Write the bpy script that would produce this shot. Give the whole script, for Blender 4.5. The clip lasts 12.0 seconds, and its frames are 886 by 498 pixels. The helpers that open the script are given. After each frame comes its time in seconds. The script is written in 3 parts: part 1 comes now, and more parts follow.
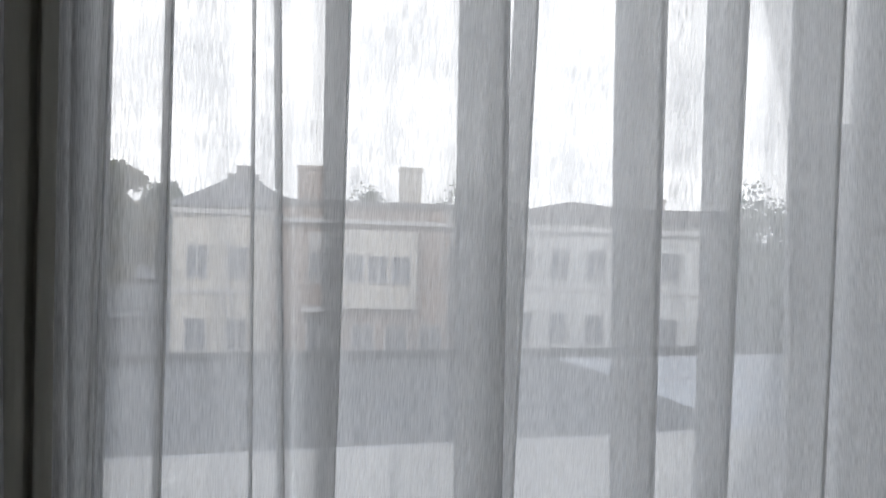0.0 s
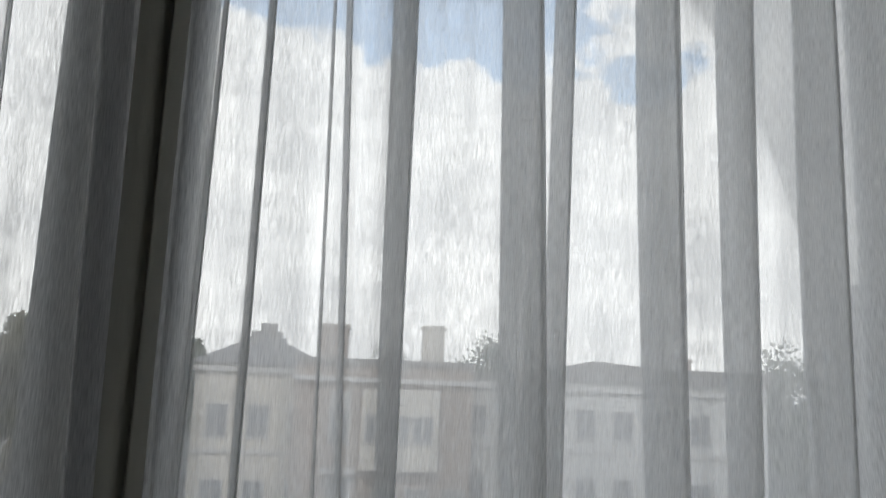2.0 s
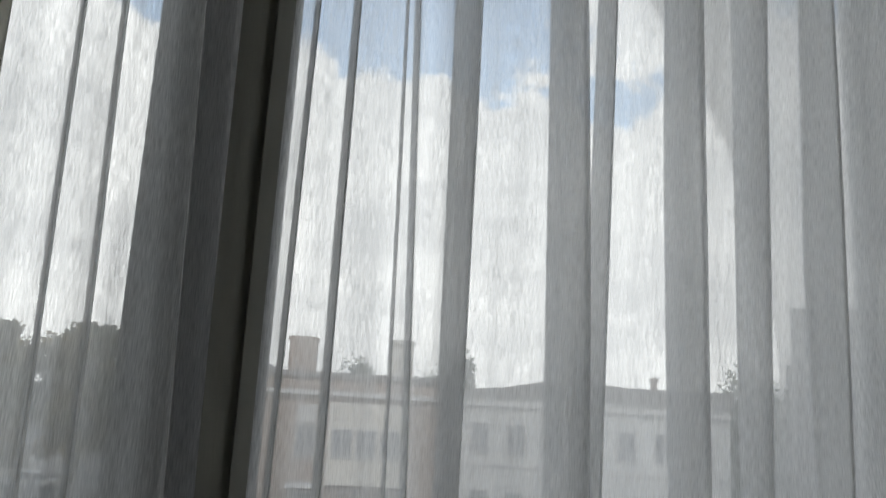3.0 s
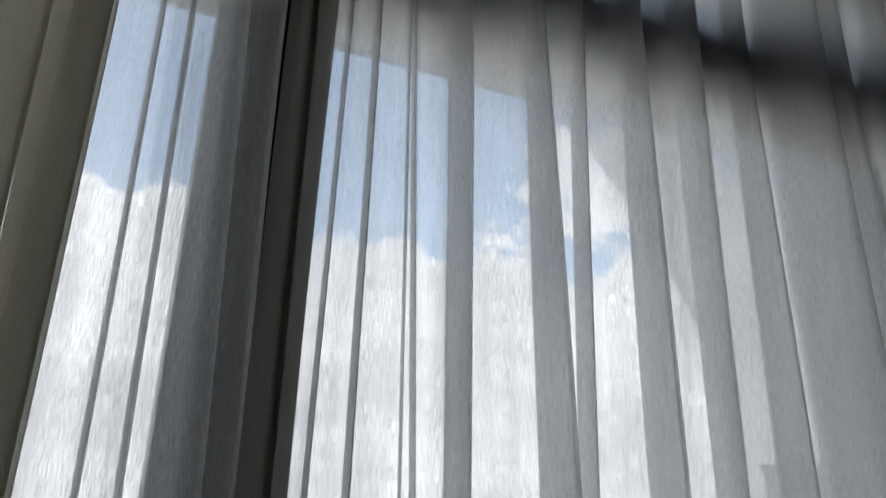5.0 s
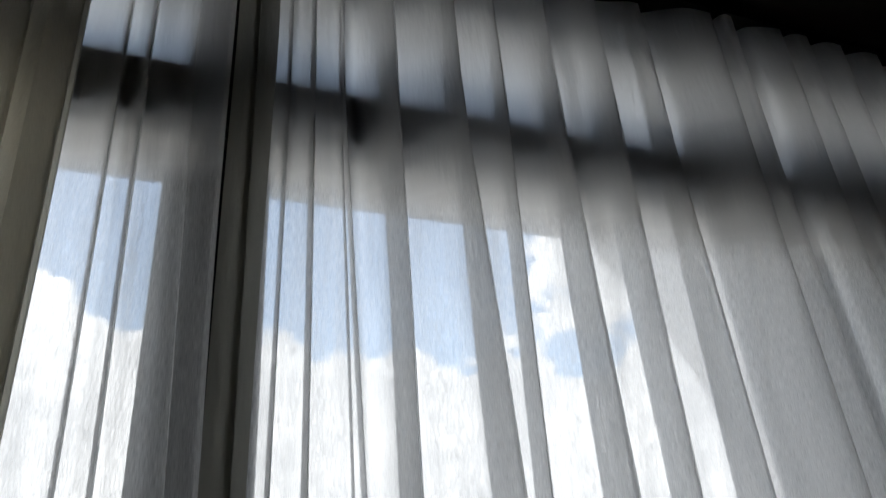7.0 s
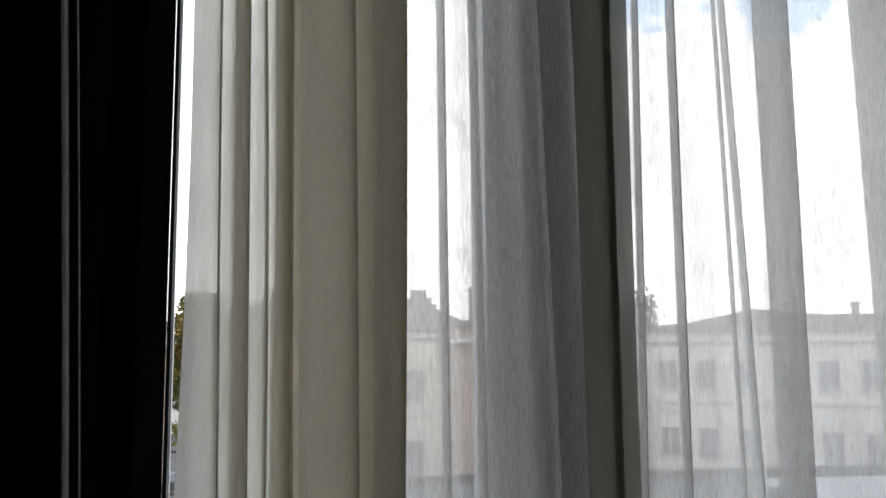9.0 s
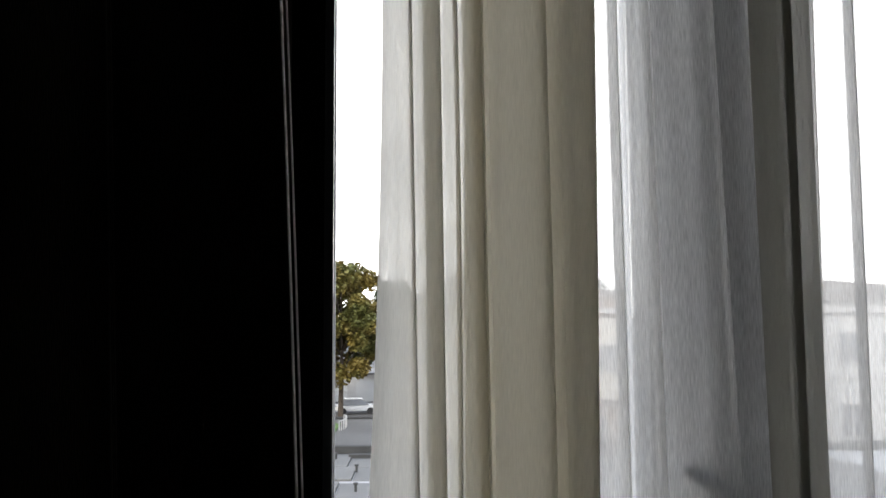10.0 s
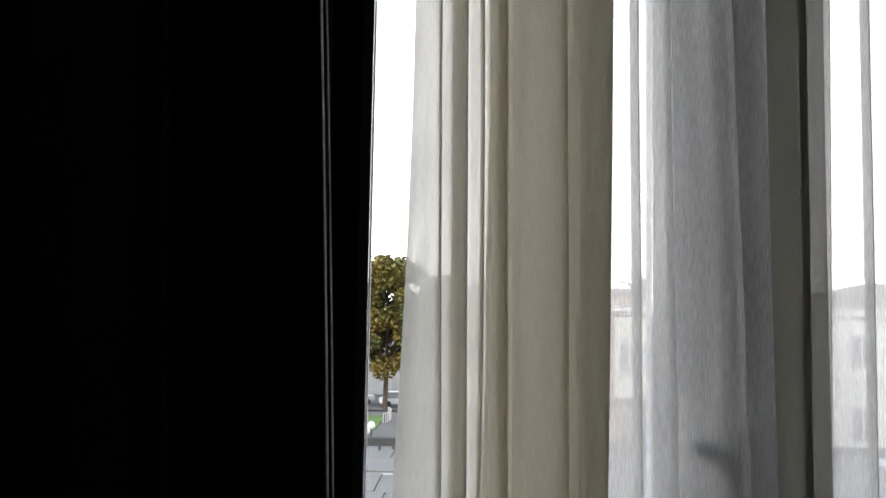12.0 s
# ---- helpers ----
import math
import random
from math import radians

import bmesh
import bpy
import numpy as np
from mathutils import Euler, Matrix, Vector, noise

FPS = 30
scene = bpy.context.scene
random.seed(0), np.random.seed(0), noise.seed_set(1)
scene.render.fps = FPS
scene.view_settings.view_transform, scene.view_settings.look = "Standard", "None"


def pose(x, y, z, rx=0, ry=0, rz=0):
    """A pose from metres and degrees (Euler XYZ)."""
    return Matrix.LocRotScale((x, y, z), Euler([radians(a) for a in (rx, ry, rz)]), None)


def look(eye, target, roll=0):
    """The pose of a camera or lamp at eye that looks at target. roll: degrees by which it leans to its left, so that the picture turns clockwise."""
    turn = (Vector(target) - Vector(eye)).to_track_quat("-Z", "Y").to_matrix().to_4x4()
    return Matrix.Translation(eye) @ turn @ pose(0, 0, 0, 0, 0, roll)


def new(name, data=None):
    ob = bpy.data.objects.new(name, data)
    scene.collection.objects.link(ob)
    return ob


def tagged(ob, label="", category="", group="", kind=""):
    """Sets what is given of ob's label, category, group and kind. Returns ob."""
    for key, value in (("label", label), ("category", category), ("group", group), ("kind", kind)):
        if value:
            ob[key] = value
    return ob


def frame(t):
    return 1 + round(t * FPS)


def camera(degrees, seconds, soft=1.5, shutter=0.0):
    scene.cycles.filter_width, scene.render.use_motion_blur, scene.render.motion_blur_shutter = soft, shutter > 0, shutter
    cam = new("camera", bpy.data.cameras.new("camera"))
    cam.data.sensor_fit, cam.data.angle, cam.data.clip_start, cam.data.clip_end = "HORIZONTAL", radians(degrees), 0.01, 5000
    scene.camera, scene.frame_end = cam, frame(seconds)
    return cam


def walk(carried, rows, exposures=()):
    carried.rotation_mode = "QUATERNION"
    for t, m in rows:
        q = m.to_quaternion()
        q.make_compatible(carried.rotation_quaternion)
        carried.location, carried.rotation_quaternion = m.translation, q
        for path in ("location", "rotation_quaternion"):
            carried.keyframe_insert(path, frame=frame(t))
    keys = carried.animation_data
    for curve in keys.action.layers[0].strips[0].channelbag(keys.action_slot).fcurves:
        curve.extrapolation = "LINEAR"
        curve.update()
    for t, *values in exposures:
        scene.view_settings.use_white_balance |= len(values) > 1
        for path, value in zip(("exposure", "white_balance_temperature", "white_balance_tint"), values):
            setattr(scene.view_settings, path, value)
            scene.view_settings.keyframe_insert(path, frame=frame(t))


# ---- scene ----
cam = camera(58.0, 12.0, soft=1.5)
walk(cam, [
    (0, pose(0.0075, -0.7948, 1.4386, 88.317, -1.988, -20.202)),
    (0.5, pose(-0.0049, -0.8151, 1.4237, 88.360, -2.742, -19.750)),
    (1, pose(-0.0034, -0.8303, 1.4729, 88.521, -1.799, -20.473)),
    (1.5, pose(-0.0188, -0.8521, 1.4640, 90.870, -2.191, -21.274)),
    (2, pose(-0.0508, -0.8768, 1.4734, 99.541, -2.359, -18.634)),
    (2.5, pose(-0.1038, -0.9318, 1.4837, 100.558, -2.993, -18.339)),
    (3.0, pose(-0.1912, -0.9408, 1.5142, 100.653, -3.313, -21.025)),
    (3.2, pose(-0.2284, -0.9593, 1.5162, 101.250, -5.443, -23.310)),
    (4.8, pose(-0.2658, -1.0389, 1.6772, 109.554, -2.213, -21.549)),
    (5, pose(-0.2807, -1.0318, 1.6468, 112.189, -1.378, -23.122)),
    (5.5, pose(-0.2583, -1.0810, 1.6545, 118.236, -0.379, -22.868)),
    (6, pose(-0.2406, -1.0974, 1.7420, 119.634, 2.888, -24.126)),
    (6.5, pose(-0.2178, -1.0999, 1.7145, 121.631, 2.861, -24.992)),
    (6.7, pose(-0.2046, -1.1124, 1.6980, 121.781, 3.265, -23.506)),
    (8.3, pose(-0.2580, -1.1018, 1.6112, 102.010, 3.047, -9.450)),
    (8.5, pose(-0.3031, -1.0726, 1.5940, 102.200, 2.493, -8.812)),
    (8.7, pose(-0.3496, -1.0628, 1.5620, 101.165, 2.540, -9.219)),
    (9, pose(-0.4569, -1.0230, 1.5457, 96.478, 0.448, -8.463)),
    (9.3, pose(-0.5369, -1.0019, 1.4428, 95.505, 0.485, -7.722)),
    (9.5, pose(-0.5961, -1.0013, 1.4175, 94.751, 0.446, -7.772)),
    (10, pose(-0.6258, -1.0194, 1.4071, 94.575, 0.313, -4.835)),
    (10.5, pose(-0.6252, -0.9972, 1.3950, 93.850, -0.028, -4.271)),
    (11, pose(-0.6124, -0.9997, 1.3930, 94.034, -0.344, -4.052)),
    (11.5, pose(-0.6108, -1.0047, 1.3842, 93.837, -0.526, -3.824)),
    (12, pose(-0.6018, -1.0955, 1.3832, 94.236, -0.994, -1.558)),
], exposures=[(0.0, 0.50, 6500, 10), (1.5, 0.36, 6600, 8), (2.0, 0.17, 6620, 7), (2.5, 0.16, 6650, 6), (3.2, 0.10, 6620, 6), (5.0, 0.14, 6400, 8), (6.0, 0.36, 6400, 9), (6.5, 0.42, 6450, 8), (8.5, 0.38, 6650, 8), (9.5, 1.00, 6800, 10), (11.5, 1.15, 6800, 10), (12.0, 1.22, 6800, 10)])

# ---- light ----
scene.cycles.transparent_max_bounces = 24
SUN_EL, SUN_AZ = radians(38), radians(205)      # behind the house, so the window lies in shade
world = bpy.data.worlds.new("sky")
scene.world = world
world.use_nodes = True
wn, wl = world.node_tree.nodes, world.node_tree.links
wn.clear()


def wnode(kind, **values):
    n = wn.new(kind)
    for k, v in values.items():
        n.inputs[k].default_value = v
    return n


sky = wn.new("ShaderNodeTexSky")
sky.sky_type, sky.sun_disc = "NISHITA", False
sky.sun_elevation, sky.sun_rotation = SUN_EL, SUN_AZ
sky.air_density, sky.dust_density = 1.0, 0.6
coord = wn.new("ShaderNodeTexCoord")
sep = wn.new("ShaderNodeSeparateXYZ")
wl.new(coord.outputs["Generated"], sep.inputs[0])


def wmath(op, a, b=None, c=None, clamp=False):
    n = wn.new("ShaderNodeMath")
    n.operation, n.use_clamp = op, clamp
    for i, v in enumerate((a, b, c)):
        if v is None:
            continue
        if isinstance(v, (int, float)):
            n.inputs[i].default_value = v
        else:
            wl.new(v, n.inputs[i])
    return n.outputs[0]


up = wmath("MAXIMUM", sep.outputs[2], 0.0)
stretch = wn.new("ShaderNodeMapping")
stretch.inputs["Scale"].default_value = (1.0, 1.0, 1.7)
wl.new(coord.outputs["Generated"], stretch.inputs[0])
big = wnode("ShaderNodeTexNoise", Scale=4.2, Detail=8.0, Roughness=0.55)
wl.new(stretch.outputs[0], big.inputs["Vector"])
fine = wnode("ShaderNodeTexNoise", Scale=6.5, Detail=6.0, Roughness=0.6)
wl.new(stretch.outputs[0], fine.inputs["Vector"])
cover = wmath("ADD", wmath("MULTIPLY", wmath("SUBTRACT", 0.462, up), 3.6), wmath("MULTIPLY", wmath("SUBTRACT", big.outputs[0], 0.5), 2.6))
cover = wmath("MULTIPLY", cover, 9.0, clamp=True)
cover = wmath("MAXIMUM", cover, 0.20)          # thin high haze
shade = wnode("ShaderNodeMapRange")
wl.new(fine.outputs[0], shade.inputs[0])
shade.inputs[1].default_value, shade.inputs[2].default_value = 0.40, 0.60
shade.inputs[3].default_value, shade.inputs[4].default_value = 0.55, 1.0
cloud = wn.new("ShaderNodeMix")
cloud.data_type = "RGBA"
wl.new(shade.outputs[0], cloud.inputs[0])
cloud.inputs[6].default_value = (7.0, 7.3, 7.9, 1)
cloud.inputs[7].default_value = (15.6, 15.8, 16.1, 1)
both = wn.new("ShaderNodeMix")
both.data_type = "RGBA"
wl.new(cover, both.inputs[0])
glow = wn.new("ShaderNodeVectorMath")
glow.operation = "MULTIPLY"
glow.inputs[1].default_value = (2.7, 2.7, 2.55)
wl.new(sky.outputs[0], glow.inputs[0])
wl.new(glow.outputs[0], both.inputs[6])
wl.new(cloud.outputs[2], both.inputs[7])
back = wnode("ShaderNodeBackground", Strength=0.12)
wl.new(both.outputs[2], back.inputs[0])
wout = wn.new("ShaderNodeOutputWorld")
wl.new(back.outputs[0], wout.inputs[0])

sun = new("sun", bpy.data.lights.new("sun", "SUN"))
sun.data.energy, sun.data.angle, sun.data.color = 1.0, radians(6.0), (1.0, 0.95, 0.87)
sun.matrix_world = look((20 * math.sin(SUN_AZ), 20 * math.cos(SUN_AZ), 20 * math.tan(SUN_EL)), (0, 0, 0))


# ---- materials ----
def material(name, colour, rough=0.6, metal=0.0, vary=0.15, scale=4.0, bump=0.0, bump_scale=60.0, stretch=(1, 1, 1), sheen=0.0, per_object=0.0, spec=0.5):
    """A painted, mineral or woven surface: broad stains, fine grain and a little relief."""
    m = bpy.data.materials.new(name)
    m.use_nodes = True
    n, l = m.node_tree.nodes, m.node_tree.links
    p = n["Principled BSDF"]
    p.inputs["Roughness"].default_value, p.inputs["Metallic"].default_value = rough, metal
    p.inputs["Specular IOR Level"].default_value = spec
    p.inputs["Sheen Weight"].default_value = sheen
    tc, mp = n.new("ShaderNodeTexCoord"), n.new("ShaderNodeMapping")
    mp.inputs["Scale"].default_value = stretch
    l.new(tc.outputs["Object"], mp.inputs[0])
    a, b = n.new("ShaderNodeTexNoise"), n.new("ShaderNodeTexNoise")
    a.inputs["Scale"].default_value, a.inputs["Detail"].default_value = scale, 5
    b.inputs["Scale"].default_value, b.inputs["Detail"].default_value = bump_scale, 3
    for t in (a, b):
        l.new(mp.outputs[0], t.inputs["Vector"])
    add = n.new("ShaderNodeMath")
    add.operation = "MULTIPLY_ADD"
    add.inputs[1].default_value = 0.4
    l.new(b.outputs[0], add.inputs[0])
    l.new(a.outputs[0], add.inputs[2])
    level = n.new("ShaderNodeMapRange")
    level.inputs[1].default_value, level.inputs[2].default_value = 0.35, 1.05
    level.inputs[3].default_value, level.inputs[4].default_value = 1 - vary, 1 + vary
    l.new(add.outputs[0], level.inputs[0])
    value = level.outputs[0]
    if per_object:
        info, mul = n.new("ShaderNodeObjectInfo"), n.new("ShaderNodeMath")
        rng = n.new("ShaderNodeMapRange")
        rng.inputs[3].default_value, rng.inputs[4].default_value = 1 - per_object, 1 + per_object
        l.new(info.outputs["Random"], rng.inputs[0])
        mul.operation = "MULTIPLY"
        l.new(value, mul.inputs[0])
        l.new(rng.outputs[0], mul.inputs[1])
        value = mul.outputs[0]
    hsv = n.new("ShaderNodeHueSaturation")
    hsv.inputs["Color"].default_value = (*colour, 1)
    l.new(value, hsv.inputs["Value"])
    l.new(hsv.outputs[0], p.inputs["Base Color"])
    if bump:
        bp = n.new("ShaderNodeBump")
        bp.inputs["Strength"].default_value, bp.inputs["Distance"].default_value = bump, 0.01
        l.new(b.outputs[0], bp.inputs["Height"])
        l.new(bp.outputs[0], p.inputs["Normal"])
    return m


def cloth(name, colour, clear, spread, lit_through=0.55, heading=None, straight=0.4):
    """Thin woven cloth: bare gaps between the threads let the view through, the threads glow when lit from behind.
    heading: the height range over which the loose weave turns into the close-woven, lined heading."""
    m = bpy.data.materials.new(name)
    m.use_nodes = True
    n, l = m.node_tree.nodes, m.node_tree.links
    n.clear()
    uv = n.new("ShaderNodeUVMap")
    uv.uv_map = "weave"

    def noise_at(su, sv, detail):
        mp, t = n.new("ShaderNodeMapping"), n.new("ShaderNodeTexNoise")
        mp.inputs["Scale"].default_value = (su, sv, 1)
        t.inputs["Scale"].default_value, t.inputs["Detail"].default_value = 1.0, detail
        l.new(uv.outputs[0], mp.inputs[0])
        l.new(mp.outputs[0], t.inputs["Vector"])
        return t.outputs[0]

    def mth(op, a, b=None, c=None, clamp=False):
        k = n.new("ShaderNodeMath")
        k.operation, k.use_clamp = op, clamp
        for i, v in enumerate((a, b, c)):
            if v is None:
                continue
            if isinstance(v, (int, float)):
                k.inputs[i].default_value = v
            else:
                l.new(v, k.inputs[i])
        return k.outputs[0]

    slub = noise_at(860, 46, 2)           # uneven yarn, running down the cloth
    broad = noise_at(30, 2.0, 2)
    gap = mth("ADD", mth("MULTIPLY", mth("SUBTRACT", slub, 0.5), spread * 1.7), mth("MULTIPLY", mth("SUBTRACT", broad, 0.5), spread))
    gap = mth("ADD", gap, clear, clamp=True)
    if heading:
        geo, sp = n.new("ShaderNodeNewGeometry"), n.new("ShaderNodeSeparateXYZ")
        l.new(geo.outputs["Position"], sp.inputs[0])
        mr = n.new("ShaderNodeMapRange")
        mr.inputs[1].default_value, mr.inputs[2].default_value = heading
        mr.inputs[3].default_value, mr.inputs[4].default_value = 1.0, 0.12
        l.new(sp.outputs[2], mr.inputs[0])
        gap = mth("MULTIPLY", gap, mr.outputs[0])
    level = n.new("ShaderNodeHueSaturation")
    level.inputs["Color"].default_value = (*colour, 1)
    l.new(mth("MULTIPLY_ADD", slub, 0.05, 0.965), level.inputs["Value"])
    thr, dif, mix1 = n.new("ShaderNodeBsdfTranslucent"), n.new("ShaderNodeBsdfDiffuse"), n.new("ShaderNodeMixShader")
    l.new(level.outputs[0], thr.inputs[0])
    l.new(level.outputs[0], dif.inputs[0])
    bump = n.new("ShaderNodeBump")
    bump.inputs["Strength"].default_value, bump.inputs["Distance"].default_value = 0.5, 0.004
    l.new(mth("ADD", noise_at(110, 14, 3), mth("MULTIPLY", noise_at(24, 5, 2), 1.6)), bump.inputs["Height"])
    l.new(bump.outputs[0], thr.inputs["Normal"])
    l.new(bump.outputs[0], dif.inputs["Normal"])
    # yarn passes part of the light on nearly straight, blurred
    fwd, mix0 = n.new("ShaderNodeBsdfRefraction"), n.new("ShaderNodeMixShader")
    fwd.inputs["Roughness"].default_value, fwd.inputs["IOR"].default_value = 0.75, 1.22
    l.new(level.outputs[0], fwd.inputs["Color"])
    mix0.inputs[0].default_value = straight
    l.new(thr.outputs[0], mix0.inputs[1])
    l.new(fwd.outputs[0], mix0.inputs[2])
    mix1.inputs[0].default_value = lit_through
    l.new(dif.outputs[0], mix1.inputs[1])
    l.new(mix0.outputs[0], mix1.inputs[2])
    tr, mix2, out = n.new("ShaderNodeBsdfTransparent"), n.new("ShaderNodeMixShader"), n.new("ShaderNodeOutputMaterial")
    l.new(gap, mix2.inputs[0])
    l.new(mix1.outputs[0], mix2.inputs[1])
    l.new(tr.outputs[0], mix2.inputs[2])
    l.new(mix2.outputs[0], out.inputs[0])
    return m


def pane_material(name, frosted=False):
    m = bpy.data.materials.new(name)
    m.use_nodes = True
    n, l = m.node_tree.nodes, m.node_tree.links
    n.clear()
    out, mix = n.new("ShaderNodeOutputMaterial"), n.new("ShaderNodeMixShader")
    if frosted:
        a, b = n.new("ShaderNodeBsdfTranslucent"), n.new("ShaderNodeBsdfDiffuse")
        a.inputs[0].default_value = (0.92, 0.88, 0.82, 1)
        mix.inputs[0].default_value = 0.3
    else:
        a, b = n.new("ShaderNodeBsdfTransparent"), n.new("ShaderNodeBsdfGlossy")
        b.inputs["Roughness"].default_value = 0.01
        fr, half = n.new("ShaderNodeFresnel"), n.new("ShaderNodeMath")
        fr.inputs[0].default_value = 1.45
        half.operation = "MULTIPLY"
        half.inputs[1].default_value = 0.8
        l.new(fr.outputs[0], half.inputs[0])
        l.new(half.outputs[0], mix.inputs[0])
    l.new(a.outputs[0], mix.inputs[1])
    l.new(b.outputs[0], mix.inputs[2])
    l.new(mix.outputs[0], out.inputs[0])
    return m


M_SHEER = cloth("white sheer voile", (0.92, 0.915, 0.905), 0.285, 0.46, 0.78, heading=(2.455, 2.490), straight=0.15)
M_GATHER = cloth("beige gathered voile", (0.91, 0.885, 0.815), 0.075, 0.18, 0.70, straight=0.0)
# sheer voile again, coloured olive for the missing backlight before the post
M_SHADED_STRIP = cloth("voile strip with post shade in its olive colour", (0.41, 0.40, 0.345), 0.05, 0.12, 0.60, straight=0.0)
M_DRAPE = material("dark aubergine drape", (0.030, 0.015, 0.018), 0.95, 0, 0.3, 6, 0.4, 700, (1, 1, 0.1), sheen=1.0, spec=0.05)
M_HEM = material("hem stitching paled by rim light", (0.75, 0.66, 0.66), 0.7, 0, 0.3, 60, 0.3, 600)
# plaster colour lowered so the dim room throws little light back
M_WALL = material("room plaster darkened for low bounce", (0.12, 0.105, 0.09), 0.85, 0, 0.08, 2, 0.1, 120)
# near-black because the shade under the ceiling is put into the colour
M_CEIL = material("ceiling boards with shade in their colour", (0.022, 0.018, 0.014), 0.8, 0, 0.3, 3, 0.3, 40, (1, 14, 1), spec=0.1)
M_FLOOR = material("oak floor boards", (0.09, 0.055, 0.035), 0.5, 0, 0.25, 3, 0.2, 50, (14, 1, 1), per_object=0.15)
M_FRAME = material("white window paint", (0.80, 0.81, 0.82), 0.4, 0, 0.06, 5, 0.05, 90)
# the reveal's shade is put into this near-black, gloss-free colour
M_SHADED_JAMB = material("near-black jamb with shade in its colour", (0.003, 0.003, 0.003), 0.9, 0, 0.2, 5, 0.0, 90, spec=0.0)
# dark post; its colour is lowered further to hold the shade it stands in
M_POST = material("olive post darkened by its shade", (0.030, 0.030, 0.025), 0.7, 0, 0.2, 5, 0.1, 90, spec=0.1)
M_BEAM = material("dark timber beam", (0.010, 0.008, 0.007), 0.7, 0, 0.3, 5, 0.3, 60, (1, 8, 8))
M_STEEL = material("brushed steel", (0.55, 0.55, 0.56), 0.32, 1.0, 0.1, 8, 0.05, 200)
M_GASKET = material("black rubber gasket", (0.008, 0.008, 0.008), 0.8, 0, 0.2, 8, spec=0.05)
M_GLASS = pane_material("clear pane")
M_FROST = pane_material("translucent head panel", True)
M_ASPHALT = material("asphalt", (0.10, 0.097, 0.093), 0.9, 0, 0.3, 0.15, 0.2, 6)
M_PAVE = material("pale paving", (0.36, 0.35, 0.33), 0.85, 0, 0.2, 0.5, 0.2, 9)
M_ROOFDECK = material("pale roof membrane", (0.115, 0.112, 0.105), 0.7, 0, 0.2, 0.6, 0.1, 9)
M_KERB = material("dark kerb stone", (0.03, 0.03, 0.029), 0.85, 0, 0.3, 1.5, 0.2, 12)
M_GRASS = material("grass", (0.07, 0.13, 0.03), 0.95, 0, 0.35, 0.6, 0.5, 20)
M_BRICK = material("brown brickwork", (0.27, 0.215, 0.18), 0.9, 0, 0.25, 0.5, 0.3, 14)
M_RENDER = material("cream render", (0.48, 0.45, 0.40), 0.9, 0, 0.14, 0.35, 0.1, 10)
M_PALE = material("pale grey render", (0.46, 0.46, 0.45), 0.9, 0, 0.14, 0.35, 0.1, 10)
M_TILE = material("grey brown roof tiles", (0.16, 0.15, 0.145), 0.85, 0, 0.25, 0.8, 0.4, 9)
M_TRIM = material("white exterior trim", (0.42, 0.41, 0.40), 0.6, 0, 0.1, 1, 0.05, 20)
M_OUTGLASS = material("far window glass", (0.15, 0.155, 0.165), 0.2, 0, 0.3, 0.4)
M_TOWER = material("tower block concrete", (0.30, 0.29, 0.29), 0.9, 0, 0.15, 0.2, 0.1, 6)
M_BARK = material("bark", (0.07, 0.055, 0.042), 0.95, 0, 0.3, 3, 0.5, 18)
def leaf_material(name, one, two):
    m = material(name, one, 0.7, 0, 0.5, 0.5, 0, 3)
    n, l = m.node_tree.nodes, m.node_tree.links
    hsv = next(k for k in n if k.type == "HUE_SAT")
    tc, t, ramp, mix = n.new("ShaderNodeTexCoord"), n.new("ShaderNodeTexNoise"), n.new("ShaderNodeMapRange"), n.new("ShaderNodeMix")
    t.inputs["Scale"].default_value = 0.35
    l.new(tc.outputs["Object"], t.inputs["Vector"])
    ramp.inputs[1].default_value, ramp.inputs[2].default_value = 0.42, 0.58
    l.new(t.outputs[0], ramp.inputs[0])
    mix.data_type = "RGBA"
    mix.inputs[6].default_value, mix.inputs[7].default_value = (*one, 1), (*two, 1)
    l.new(ramp.outputs[0], mix.inputs[0])
    l.new(mix.outputs[2], hsv.inputs["Color"])
    return m


M_LEAF = leaf_material("autumn leaves", (0.15, 0.108, 0.02), (0.075, 0.078, 0.016))
M_LEAF_GREEN = material("green leaves", (0.055, 0.075, 0.025), 0.7, 0, 0.5, 0.4, 0, 3)
M_CAR = material("white car paint", (0.7, 0.7, 0.7), 0.25, 0, 0.05, 1)
M_CAR_BLUE = material("blue grey car paint", (0.10, 0.14, 0.18), 0.25, 0.3, 0.05, 1)
M_TYRE = material("tyre rubber", (0.02, 0.02, 0.02), 0.8, 0, 0.2, 4)
M_CANVAS = material("white canvas", (0.8, 0.79, 0.76), 0.8, 0, 0.08, 1)


# ---- mesh helpers ----
def part(name, bm, mat, parent=None, label="", smooth=False):
    me = bpy.data.meshes.new(name)
    bm.to_mesh(me)
    bm.free()
    me.materials.append(mat)
    if smooth:
        for f in me.polygons:
            f.use_smooth = True
    ob = new(name, me)
    if parent is not None:
        ob.parent = parent
    if label:
        ob["label"] = label
    return ob


def box(bm, x0, x1, y0, y1, z0, z1, bevel=0.0):
    r = bmesh.ops.create_cube(bm, size=1.0)
    m = Matrix.Translation(((x0 + x1) / 2, (y0 + y1) / 2, (z0 + z1) / 2)) @ Matrix.Diagonal((x1 - x0, y1 - y0, z1 - z0, 1))
    bmesh.ops.transform(bm, matrix=m, verts=r["verts"])
    if bevel:
        edges = list({e for v in r["verts"] for e in v.link_edges})
        bmesh.ops.bevel(bm, geom=edges, offset=bevel, segments=2, affect="EDGES")
    return bm


